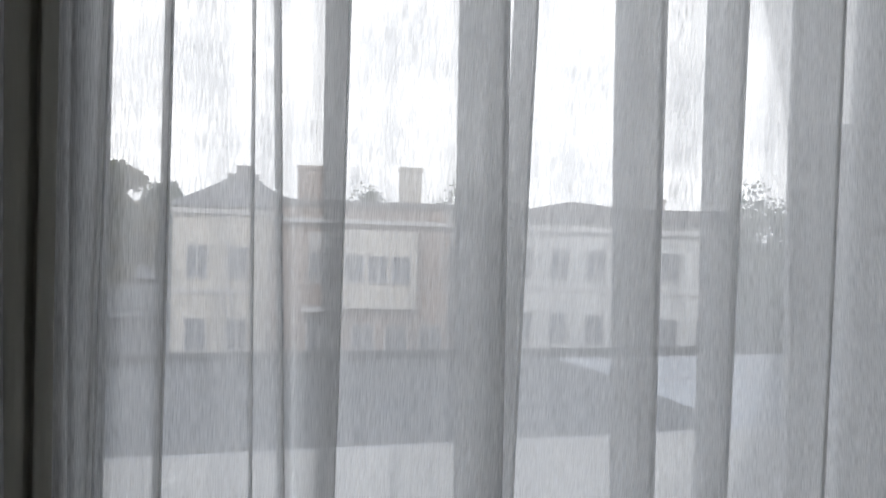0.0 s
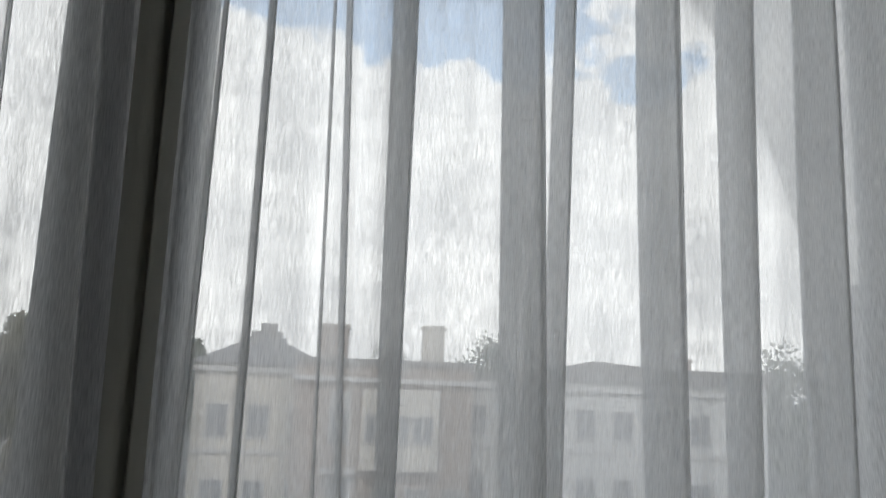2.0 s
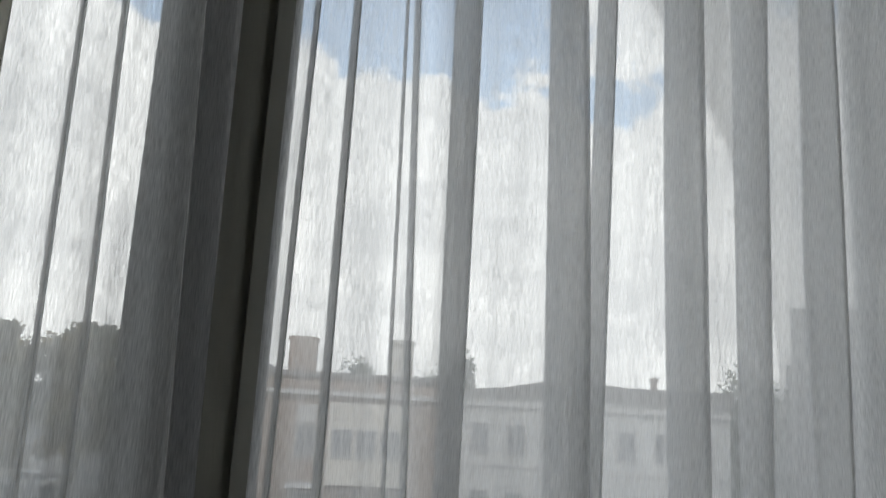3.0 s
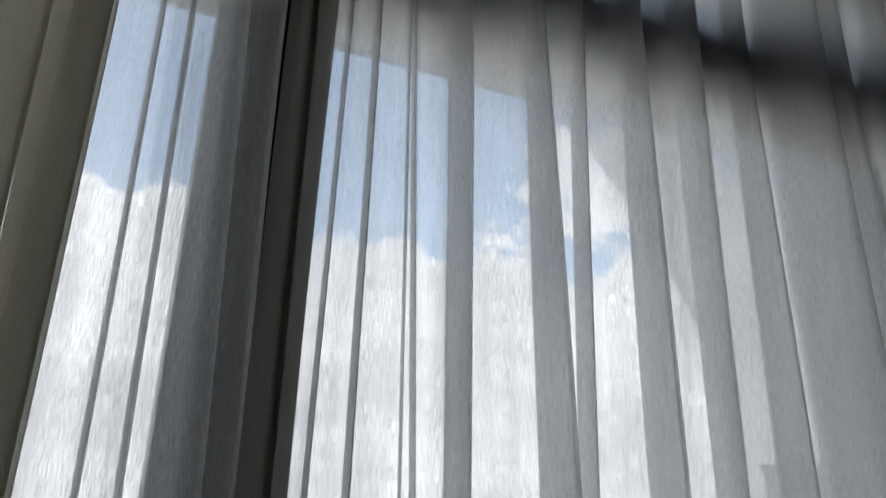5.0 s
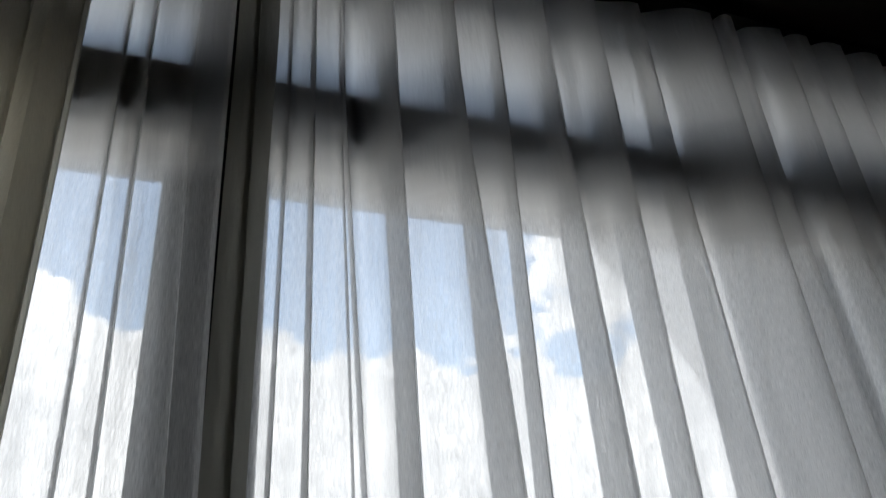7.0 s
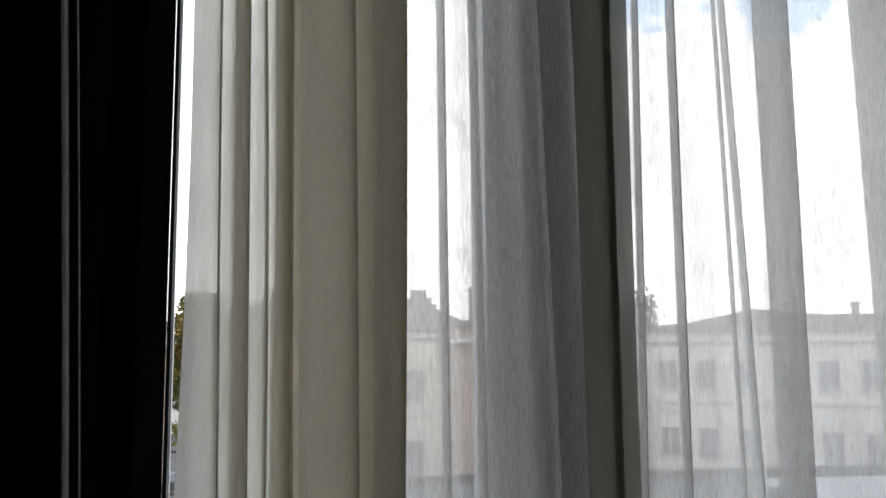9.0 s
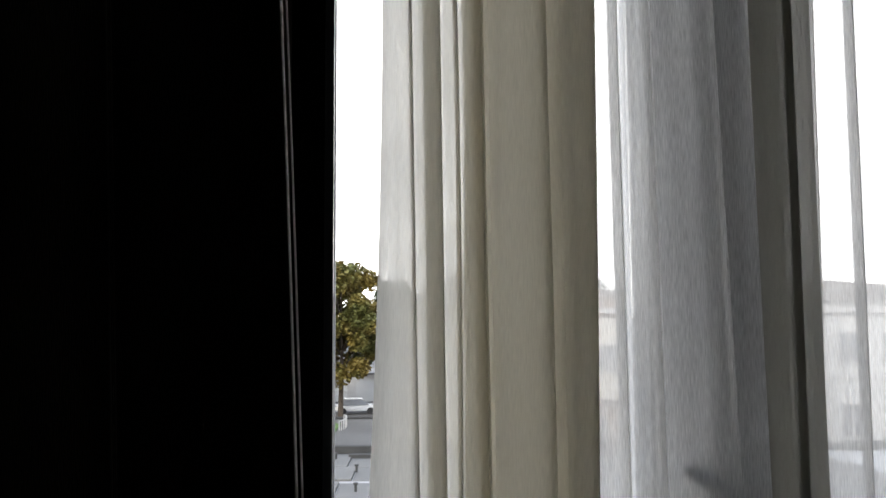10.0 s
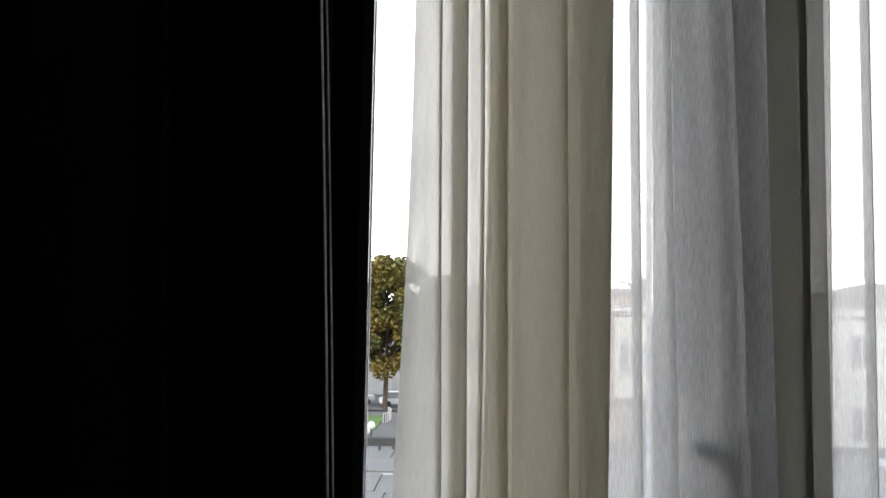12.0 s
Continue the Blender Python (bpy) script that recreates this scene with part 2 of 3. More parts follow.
def block(*a, **k):
    return box(bmesh.new(), *a, **k)


def rod(bm, p, q, r0, r1=None, n=10):
    p, q = Vector(p), Vector(q)
    m = Matrix.Translation((p + q) / 2) @ (q - p).to_track_quat("Z", "Y").to_matrix().to_4x4()
    bmesh.ops.create_cone(bm, cap_ends=True, segments=n, radius1=r0, radius2=r0 if r1 is None else r1, depth=(q - p).length, matrix=m)
    return bm


def thing(name, m, label, category, group="", kind=""):
    ob = new(name)
    ob.matrix_basis = m
    return tagged(ob, label, category, group, kind)


def structure(name, bm, mat, label, category):
    return tagged(part(name, bm, mat), label, category, kind="structure")


EYE = Vector((-0.25, -1.0, 1.45))


def polar(az, d, z=0.0, turn=0.0):
    """A place d metres off at the bearing az (degrees, clockwise from straight out), turned to face the window."""
    a = radians(az)
    return Matrix.Translation((EYE.x + d * math.sin(a), EYE.y + d * math.cos(a), z)) @ Matrix.Rotation(-a + radians(turn), 4, "Z")


# ---- the room ----
CEIL, LEFT, RIGHT, BACK = 3.17, -2.6, 2.6, -3.6
WIN_L, WIN_R, SILL, HEAD = -0.741, 1.395, 0.62, 2.72      # the main opening
TR0, TR1 = 2.78, 3.03                                   # the narrow top light above the beam
WALL_IN, WALL_OUT = 0.13, 0.30
# floor and side walls stay out of view, kept dark against bounced light
floor = structure("floor", block(LEFT, RIGHT, BACK, WALL_OUT, -0.12, -0.02), M_FLOOR, "oak floor under the boards", "floor")
structure("ceiling", block(LEFT, RIGHT, BACK, WALL_OUT, CEIL, CEIL + 0.15), M_CEIL, "timber ceiling with deep shade put into its near-black colour", "ceiling")
structure("wall_west", block(LEFT - 0.15, LEFT, BACK, WALL_OUT, -0.12, CEIL + 0.15), M_WALL, "plain plaster side wall, unseen and darkened to cut bounced light", "wall")
structure("wall_east", block(RIGHT, RIGHT + 0.15, BACK, WALL_OUT, -0.12, CEIL + 0.15), M_WALL, "plain plaster side wall, unseen and darkened to cut bounced light", "wall")
structure("wall_south", block(LEFT - 0.15, RIGHT + 0.15, BACK - 0.15, BACK, -0.12, CEIL + 0.15), M_WALL, "plain plaster back wall, unseen and darkened to cut bounced light", "wall")
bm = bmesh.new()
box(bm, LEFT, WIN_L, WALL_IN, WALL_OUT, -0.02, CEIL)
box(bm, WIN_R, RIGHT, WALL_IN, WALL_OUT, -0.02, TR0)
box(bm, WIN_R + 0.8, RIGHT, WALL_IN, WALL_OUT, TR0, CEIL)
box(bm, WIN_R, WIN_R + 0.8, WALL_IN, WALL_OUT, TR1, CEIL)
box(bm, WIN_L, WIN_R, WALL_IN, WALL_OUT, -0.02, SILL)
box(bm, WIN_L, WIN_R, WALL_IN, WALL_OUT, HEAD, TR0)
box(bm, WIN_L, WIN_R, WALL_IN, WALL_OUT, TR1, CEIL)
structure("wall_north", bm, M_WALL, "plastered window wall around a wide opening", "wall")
structure("trim", block(WIN_L - 0.5, RIGHT - 0.02, 0.064, 0.118, 2.600, 2.738, bevel=0.008), M_BEAM, "dark timber beam across the head of the window", "beam")

# window: sill, outer frame, sashes, panes, the mullion and its handle
win = thing("window_1", Matrix.Translation((0, 0, 0)), "wide white-framed window behind a sheer curtain", "window", kind="structure")
GY0, GY1 = 0.20, 0.27
GTOP = 2.582                                            # underside of the head rail
part("window_sill", block(WIN_L + 0.002, WIN_R - 0.002, 0.135, 0.33, SILL + 0.002, SILL + 0.04, bevel=0.006), M_FRAME, win)
# translucent panel added to let daylight brighten the lintel zone
part("glow_panel", block(WIN_L + 0.05, WIN_R - 0.002, 0.228, 0.234, GTOP, HEAD - 0.003), M_FROST, win, "translucent cream panel added so the zone above the glass glows")
part("window_frame", block(WIN_L + 0.05, WIN_R - 0.002, GY0, GY1, SILL + 0.042, SILL + 0.12, bevel=0.006), M_FRAME, win, "white bottom rail")
# jamb side of the reveal, coloured black in place of its shade
part("window_frame", block(WIN_L + 0.002, WIN_L + 0.047, 0.05, 0.298, SILL + 0.122, GTOP - 0.002, bevel=0.004), M_SHADED_JAMB, win, "side jamb lining, its shade put into the black colour")
# white strip added as the gloss line along the jamb's outer edge
part("glint_strip", block(WIN_L + 0.047, WIN_L + 0.051, 0.288, 0.296, SILL + 0.122, GTOP - 0.002), M_FRAME, win, "thin pale strip standing for the gloss line on the jamb edge")
part("window_frame", block(WIN_R - 0.088, WIN_R - 0.002, GY0, GY1, SILL + 0.122, GTOP - 0.002, bevel=0.006), M_FRAME, win)
part("mullion", block(-0.214, -0.118, 0.152, 0.286, SILL + 0.122, GTOP - 0.002, bevel=0.008), M_FRAME, win, "white sash stile in shade")
part("mullion", block(-0.155, -0.033, 0.085, 0.150, SILL + 0.042, 2.598, bevel=0.004), M_POST, win, "flat olive post with its shade put into the dark colour")
for z0, z1 in ((1.380, 2.57), (SILL + 0.05, 1.230)):
    part("gasket", block(-0.122, -0.060, 0.072, 0.0845, z0, z1, bevel=0.003), M_GASKET, win, "black cover strip on the meeting stile")
plate = part("handle_plate", block(-0.145, -0.064, 0.074, 0.0845, 1.10, 1.252, bevel=0.003), M_FRAME, win, "pale cover plate behind the handle")
part("latch", block(-0.104, -0.082, 0.068, 0.0845, 1.275, 1.350, bevel=0.004), M_GASKET, win, "black latch block")
part("lower_panel", block(-0.205, -0.158, 0.112, 0.1515, SILL + 0.13, 1.258, bevel=0.004), M_FRAME, win, "white lower panel beside the handle")
bm = bmesh.new()
rod(bm, (-0.132, 0.074, 1.130), (-0.132, 0.060, 1.130), 0.010)
rod(bm, (-0.132, 0.066, 1.130), (-0.208, 0.066, 1.198), 0.014, 0.011, n=14)
rod(bm, (-0.208, 0.066, 1.198), (-0.212, 0.066, 1.202), 0.011, 0.007, n=14)
part("handle", bm, M_FRAME, plate, "white lever handle", smooth=True)
for x0, x1 in ((WIN_L + 0.05, -0.2145), (-0.1175, WIN_R - 0.089)):
    p = part("pane", block(x0, x1, 0.235, 0.241, SILL + 0.12, GTOP), M_GLASS, win)
    p.visible_shadow = False
top = thing("window_2", Matrix.Translation((0, 0, 0)), "narrow top light above the dark beam", "window", kind="structure")
part("window_frame", block(WIN_L + 0.002, WIN_R + 0.8, 0.2, 0.25, TR0 + 0.002, TR0 + 0.03), M_FRAME, top)
part("window_frame", block(WIN_L + 0.002, WIN_R + 0.8, 0.2, 0.25, TR1 - 0.03, TR1 - 0.002), M_FRAME, top)
part("pane", block(WIN_L + 0.002, WIN_R + 0.8, 0.22, 0.228, TR0 + 0.03, TR1 - 0.03), M_GLASS, top, "narrow top light pane").visible_shadow = False
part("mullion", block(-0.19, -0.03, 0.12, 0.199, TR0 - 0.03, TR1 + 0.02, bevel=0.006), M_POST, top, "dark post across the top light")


# ---- curtains ----
def spline(points, per=4):
    """A smooth line through the points (Catmull-Rom)."""
    p = np.array([points[0], *points, points[-1]], float)
    out = []
    for i in range(1, len(p) - 2):
        a, b, c, d = p[i - 1:i + 3]
        for s in np.arange(per) / per:
            out.append(0.5 * (2 * b + (c - a) * s + (2 * a - 5 * b + 4 * c - d) * s * s + (3 * b - a - 3 * c + d) * s ** 3))
    out.append(p[-2])
    return np.array(out)


def wave(seed, z, size):
    return size * noise.noise(Vector((seed * 3.17, z * 1.3, 0.7))) + 0.4 * size * noise.noise(Vector((seed * 5.3, z * 4.0, 2.2)))


def edge(line, z):
    """Where a fold's edge (x at 1.6 m, lean, bow, ...) stands at the height z."""
    h = min(1.1, max(-0.9, z - 1.6))
    return line[0] + line[1] * h + line[2] * h * h


def straight_fold(x, width, lean=0.0, y=-0.026, deep=0.039):
    """A pleat whose two edges run parallel: its front edge, and the back edge that lies width to the left."""
    return (x, lean, 0.0, y), (x - width, lean, 0.0, y + deep)


def folded_cloth(name, mat, start, end, pleats, z0, z1, wobble, rows=46, mid=0.012, curl=(), roll=0.0):
    """Hanging cloth. start and end: its two free edges; pleats: pairs of a front edge and a back edge, each (x, lean, bow, y).
    At the front edge the cloth turns back on itself, runs to the back edge and goes on behind, three layers deep."""
    zs = [z0 + (z1 - z0) * i / (rows - 1) for i in range(rows)]
    verts, uvs, count = [], [], 0
    for z in zs:
        xs = edge(start, z)
        pts = [(xs + dx, start[3] + dy) for dx, dy in curl] + [(xs, start[3])]
        prev = xs
        for k, (front, back) in enumerate(pleats):
            sway = wave(k + 1.5 + start[0], z, wobble)
            e, w = edge(front, z) + sway, max(0.003, edge(front, z) - edge(back, z))
            w *= 1 + 0.5 * wave(k + 40.5, z, 0.16)
            gap = e - w - prev
            room = back[0] - (pleats[k - 1][0][0] if k else start[0])
            s, c = min(w, 0.012) * 0.35, min(0.005, 0.1 * w)

            def deep(u, f=front[3], b=back[3]):
                return f + (u + 1.0) / 1.5 * (b - f)

            if room > 0.03:
                pts.append((prev + gap * 0.45, deep(0.75) + mid * math.sin(1.7 * k) + wave(k + 77, z, 0.006)))
                if room > 0.06:
                    pts.append((prev + gap * 0.75, deep(0.1) + 0.6 * mid * math.sin(2.9 * k + 1) + wave(k + 97, z, 0.006)))
            pts += [(e - w * 0.55, deep(-0.8)), (e - s, deep(-1)), (e, deep(-0.86)), (e - c, deep(-0.80)), (e, deep(-0.74)), (e - c, deep(-0.68)), (e, deep(-0.62)), (e - s, deep(-0.45)), (e - w * 0.5, deep(-0.1)),
                    (e - w + s, deep(0.2)), (e - w, deep(0.5)), (e - w + s, deep(0.8)), (e - w * 0.4, deep(0.95)), (e + s, deep(1.0))]
            prev = e
        xe = edge(end, z)
        pts.append((xe, end[3]))
        if roll:            # the leading edge rounds off
            pts += [(xe + 0.010, end[3] + roll * 0.25), (xe + 0.012, end[3] + roll * 0.6), (xe + 0.004, end[3] + roll)]
        line = spline(pts)
        run = np.concatenate([[0], np.cumsum(np.hypot(*np.diff(line, axis=0).T))])
        count = len(line)
        verts += [(x, y, z) for x, y in line]
        uvs += [(u, z) for u in run]
    faces = [(r * count + i, r * count + i + 1, (r + 1) * count + i + 1, (r + 1) * count + i) for r in range(rows - 1) for i in range(count - 1)]
    me = bpy.data.meshes.new(name)
    me.from_pydata(verts, [], faces)
    layer = me.uv_layers.new(name="weave")
    for lp in me.loops:
        layer.data[lp.index].uv = uvs[lp.vertex_index]
    me.polygons.foreach_set("use_smooth", [True] * len(me.polygons))
    me.materials.append(mat)
    return new(name, me)


PLEATS = [
    straight_fold(-0.0295, 0.006, 0.013, 0.000, 0.012),
    straight_fold(0.0249, 0.008, 0.003, -0.008, 0.014),
    straight_fold(0.101, 0.003, -0.020, 0.004, 0.008),
    straight_fold(0.1285, 0.006, -0.036, 0.012, 0.012),
    ((0.189, 0.0024, -0.0071, -0.028), (0.1758, -0.0119, 0.0007, 0.036)),
    ((0.3484, -0.0261, -0.0162, -0.054), (0.3137, -0.0220, 0.0077, 0.004)),
    ((0.3932, 0.0154, 0.0020, -0.019), (0.376, 0.0154, 0.0020, 0.010)),
    ((0.5539, -0.0163, -0.0014, -0.029), (0.5149, -0.0244, 0.0193, 0.017)),
    ((0.6717, 0.0016, 0.0030, -0.022), (0.6457, -0.0135, 0.0048, 0.022)),
    ((0.8499, -0.0080, -0.0095, 0.0065), (0.7787, -0.0131, 0.0072, 0.021)),
    ((1.040, -0.0150, 0.0, -0.020), (0.9051, -0.0035, -0.0215, 0.035)),
    straight_fold(1.108, 0.060, -0.02), straight_fold(1.275, 0.075, -0.03), straight_fold(1.37, 0.08, -0.035), straight_fold(1.49, 0.10, -0.04),
    straight_fold(1.62, 0.10, -0.04), straight_fold(1.77, 0.10, -0.04), straight_fold(1.92, 0.10, -0.04), straight_fold(2.08, 0.11, -0.04)]
sheer = folded_cloth("sheer_curtain", M_SHEER, (-0.0747, -0.0053, 0.0138, -0.003), (2.2, -0.04, 0, 0), PLEATS, 0.03, CEIL - 0.02, 0.0012,
                     curl=((0.012, 0.016), (0.006, 0.020), (-0.001, 0.012)))
tagged(sheer, "white translucent sheer voile curtain hanging in soft vertical folds", "curtain", "sheer curtain panels")
NARROW = [straight_fold(-0.291, 0.009, -0.008, 0.030, 0.022), straight_fold(-0.243, 0.009, -0.014, 0.030, 0.022), straight_fold(-0.150, 0.004, -0.03, 0.030, 0.010)]
sheer = folded_cloth("sheer_curtain", M_SHEER, (-0.43, 0.0, 0.0, 0.02), (-0.120, -0.0354, 0.020, 0.018), NARROW, 0.03, CEIL - 0.02, 0.0012, mid=0.006, roll=-0.012)
tagged(sheer, "narrow white sheer voile panel beside the window post", "curtain", "sheer curtain panels")

# sheer layer over the post, its shade put into the cloth colour
shaded_strip = folded_cloth("shaded_strip", M_SHADED_STRIP, (-0.116, -0.012, 0.010, 0.006), (-0.066, 0.001, 0.012, -0.054), [straight_fold(-0.082, 0.006, 0.0, -0.040, 0.010)], 0.03, CEIL - 0.02, 0.001, mid=0.004)
shaded_strip.parent = sheer
shaded_strip["label"] = "strip of sheer voile, dimmed in colour for the shade before the post"
GATHER = [straight_fold(-0.578, 0.004, -0.012, -0.054, 0.012), straight_fold(-0.544, 0.020, -0.010, -0.060, 0.02), ((-0.5212, -0.0092, -0.0202, -0.056), (-0.5262, -0.0092, -0.0202, -0.048)),
          straight_fold(-0.492, 0.010, -0.010, -0.070, 0.014), ((-0.4185, -0.0097, -0.0064, -0.086), (-0.515, -0.0092, -0.0150, -0.045)), ((-0.3599, 0.0067, -0.0089, -0.090), (-0.417, -0.0097, -0.0064, -0.060))]
gathered = folded_cloth("gathered_curtain", M_GATHER, (-0.6193, 0.0170, -0.0377, -0.044), (-0.395, 0.0, 0.0, -0.045), GATHER, 0.03, CEIL - 0.02, 0.0012, mid=0.006)
tagged(gathered, "beige sheer curtain gathered into dense overlapping folds", "curtain")

DRAPE = [straight_fold(x, w, -0.03, -0.185, 0.07) for x, w in ((-2.2, 0.07), (-1.98, 0.08), (-1.75, 0.07), (-1.54, 0.08), (-1.32, 0.07), (-1.12, 0.08), (-0.90, 0.06))]
dr = folded_cloth("drape", M_DRAPE, (-2.45, -0.03, 0, -0.15), (-0.738, -0.043, -0.0095, -0.150), DRAPE, 0.02, CEIL - 0.02, 0.004, rows=30, mid=0.02, roll=0.05)
sol = dr.modifiers.new("thickness", "SOLIDIFY")
sol.thickness = 0.004
# hem cords, coloured pale to carry the window's rim light on the drape edge
for hx, hy, hr in ((-0.727, -0.134, 0.0040), (-0.722, -0.098, 0.0012)):
    bm = bmesh.new()
    rings = []
    for i in range(25):
        z = 0.03 + i * (CEIL - 0.06) / 24
        x = edge((hx, -0.043, -0.0095), z)
        rings.append([bm.verts.new((x + hr * math.cos(a), hy + hr * math.sin(a), z)) for a in (0, 1.047, 2.094, 3.142, 4.189, 5.236)])
    for low, high in zip(rings, rings[1:]):
        for i in range(6):
            bm.faces.new((low[i], low[(i + 1) % 6], high[(i + 1) % 6], high[i]))
    part("hem", bm, M_HEM, dr, "stitched hem with the drape edge's rim light in its pale colour")
tagged(dr, "heavy dark aubergine drape drawn to one side", "curtain")
bm = bmesh.new()
box(bm, -0.65, RIGHT - 0.02, -0.03, 0.03, CEIL - 0.018, CEIL - 0.002)
tagged(part("curtain_rail", bm, M_BEAM), "dark ceiling track holding the sheer curtain", "curtain rail")
bm = bmesh.new()
box(bm, LEFT + 0.02, -0.70, -0.18, -0.12, CEIL - 0.018, CEIL - 0.002)
tagged(part("curtain_rail", bm, M_BEAM), "dark ceiling track holding the heavy drape", "curtain rail")


# ---- outside ----
GROUND = -8.25
SQUARE = Matrix.Translation((EYE.x, EYE.y, 0)) @ Matrix.Rotation(radians(-3.3), 4, "Z") @ Matrix.Translation((-EYE.x, -EYE.y, 0))    # the square lies a little askew
structure("ground", block(-900, 900, 0.9, 1600, GROUND - 0.5, GROUND), M_ASPHALT, "grey asphalt street and square", "ground")
structure("pavement", block(-2, 60, 40.2, 43.2, GROUND, GROUND + 0.14), M_PAVE, "pale paving along the far houses", "pavement")
structure("lawn", block(-12.6, -7.7, 62.2, 70, GROUND, GROUND + 0.1), M_GRASS, "small green lawn beside the street", "lawn").matrix_basis = SQUARE
structure("kerb", block(-40, 2, 73.4, 73.9, GROUND, GROUND + 0.16), M_KERB, "dark kerb along the far side of the square", "kerb").matrix_basis = SQUARE


def out_window(parent, x, z, w, h, y=0.0, panes=2):
    """A white-framed window set into a facade that faces -y."""
    f = bmesh.new()
    t = 0.09
    box(f, x - w / 2 - t, x + w / 2 + t, y - 0.06, y + 0.05, z + h, z + h + t)
    box(f, x - w / 2 - t, x + w / 2 + t, y - 0.10, y + 0.05, z - t, z)
    box(f, x - w / 2 - t, x - w / 2, y - 0.06, y + 0.05, z, z + h)
    box(f, x + w / 2, x + w / 2 + t, y - 0.06, y + 0.05, z, z + h)
    for i in range(1, panes):
        c = x - w / 2 + w * i / panes
        box(f, c - 0.035, c + 0.035, y - 0.04, y + 0.03, z, z + h)
    win_part = part("window", f, M_TRIM, parent, "white window frame")
    part("pane", block(x - w / 2, x + w / 2, y - 0.02, y + 0.02, z, z + h), M_OUTGLASS, win_part)


def chimney(parent, x0, x1, y, z0, z1, mat):
    b = block(x0, x1, y, y + (x1 - x0) * 0.8, z0, z1)
    box(b, x0 - 0.08, x1 + 0.08, y - 0.08, y + (x1 - x0) * 0.8 + 0.08, z1 - 0.22, z1 - 0.08)
    part("chimney", b, mat, parent)


def hip_roof(bm, x0, x1, y0, y1, z0, z1, top=0.35):
    """A hipped roof whose ridge is short; top: how much of the plan is left at the ridge."""
    cx, cy = (x0 + x1) / 2, (y0 + y1) / 2
    low = [bm.verts.new(v) for v in ((x0, y0, z0), (x1, y0, z0), (x1, y1, z0), (x0, y1, z0))]
    mid = [bm.verts.new((cx + (v.co.x - cx) * 0.55, cy + (v.co.y - cy) * 0.55, z0 + (z1 - z0) * 0.5)) for v in low]
    high = [bm.verts.new((cx + (v.co.x - cx) * top * 0.5, cy + (v.co.y - cy) * top * 0.5, z1)) for v in low]
    for a, b in ((low, mid), (mid, high)):
        for i in range(4):
            bm.faces.new((a[i], a[(i + 1) % 4], b[(i + 1) % 4], b[i]))
    bm.faces.new(high)
    bm.faces.new(low[::-1])
    return bm


def up(z):
    return z + 9.0


def house(name_label, az, d, width, depth, eave, wall_mat, turn=0.0):
    h = thing("house", polar(az, d, GROUND, turn), name_label, "house")
    part("wall", block(-width / 2, width / 2, 0, depth, 0, up(eave)), wall_mat, h)
    return h


# corner house with the hipped roof and roof lantern
hA = house("cream rendered house with a hipped tiled roof and lantern", 6.2, 46, 7.0, 8, 1.35, M_RENDER)
part("roof", hip_roof(bmesh.new(), -3.9, 3.9, -0.5, 8.5, up(1.35), up(3.1), 0.3), M_TILE, hA)
bm = block(-1.0, 1.3, 2.9, 5.1, up(2.75), up(2.95))
box(bm, -0.75, 1.05, 3.1, 4.9, up(2.9), up(3.35))
box(bm, -0.25, 0.75, 3.4, 4.4, up(3.35), up(3.85))
part("lantern", bm, M_TILE, hA, "small roof lantern with a cap")
part("cornice", block(-3.6, 3.6, -0.3, -0.002, up(0.9), up(1.2)), M_TRIM, hA)
part("string_course", block(-3.5, 3.5, -0.12, -0.002, up(-3.5), up(-3.25)), M_TRIM, hA)
for zz in (-2.6, -6.6):
    for xx in (-2.2, 0.0, 2.2):
        out_window(hA, xx, up(zz), 1.0, 1.7)

# brick house with two chimneys
hB = house("brown brick house with a flat roof and two tall chimneys", 14.7, 44, 9.6, 8, 1.55, M_BRICK)
part("cornice", block(-4.9, 4.9, -0.45, -0.002, up(0.62), up(0.86)), M_TRIM, hB)
part("parapet", block(-4.9, 4.9, -0.25, 0.2, up(1.55), up(1.85)), M_TILE, hB)
chimney(hB, -3.75, -2.2, 2.5, up(1.55), up(3.85), M_BRICK)
chimney(hB, 2.05, 3.3, 2.0, up(1.55), up(3.95), M_RENDER)
part("bay", block(-1.1, 3.0, -0.9, -0.002, up(-3.9), up(0.3)), M_RENDER, hB, "cream bay with a row of windows")
for xx in (-0.35, 0.9, 2.15):
    out_window(hB, xx, up(-2.45), 0.95, 1.35, -0.9)
out_window(hB, -2.3, up(-2.6), 0.95, 1.6)
part("shutter_box", block(-2.85, -1.75, -0.1, -0.002, up(-0.85), up(0.1)), M_TRIM, hB)
for zz in (-4.1, -7.0):
    part("balcony", block(-3.1, -1.3, -1.1, -0.002, up(zz), up(zz) + 0.22), M_TRIM, hB, "white balcony slab")
    out_window(hB, -2.2, up(zz) - 2.35, 1.2, 2.0)
for xx in (0.2, 2.0, 3.9):
    out_window(hB, xx, up(-6.6), 1.1, 1.7)

# long low terrace
hC = house("pale grey rendered terrace with a shallow tiled roof", 30.1, 48, 17.5, 8, 1.25, M_PALE)
bm = bmesh.new()
prof = [(-9.0, up(1.25)), (-4.0, up(1.65)), (-0.6, up(2.35)), (3.0, up(2.0)), (9.0, up(2.0))]
front = [bm.verts.new((x, -0.4, z)) for x, z in prof]
rear = [bm.verts.new((x, 8.4, z)) for x, z in prof]
f_low, r_low = [bm.verts.new((x, y, up(1.2))) for x, y in ((9.0, -0.4), (-9.0, -0.4))], [bm.verts.new((x, y, up(1.2))) for x, y in ((9.0, 8.4), (-9.0, 8.4))]
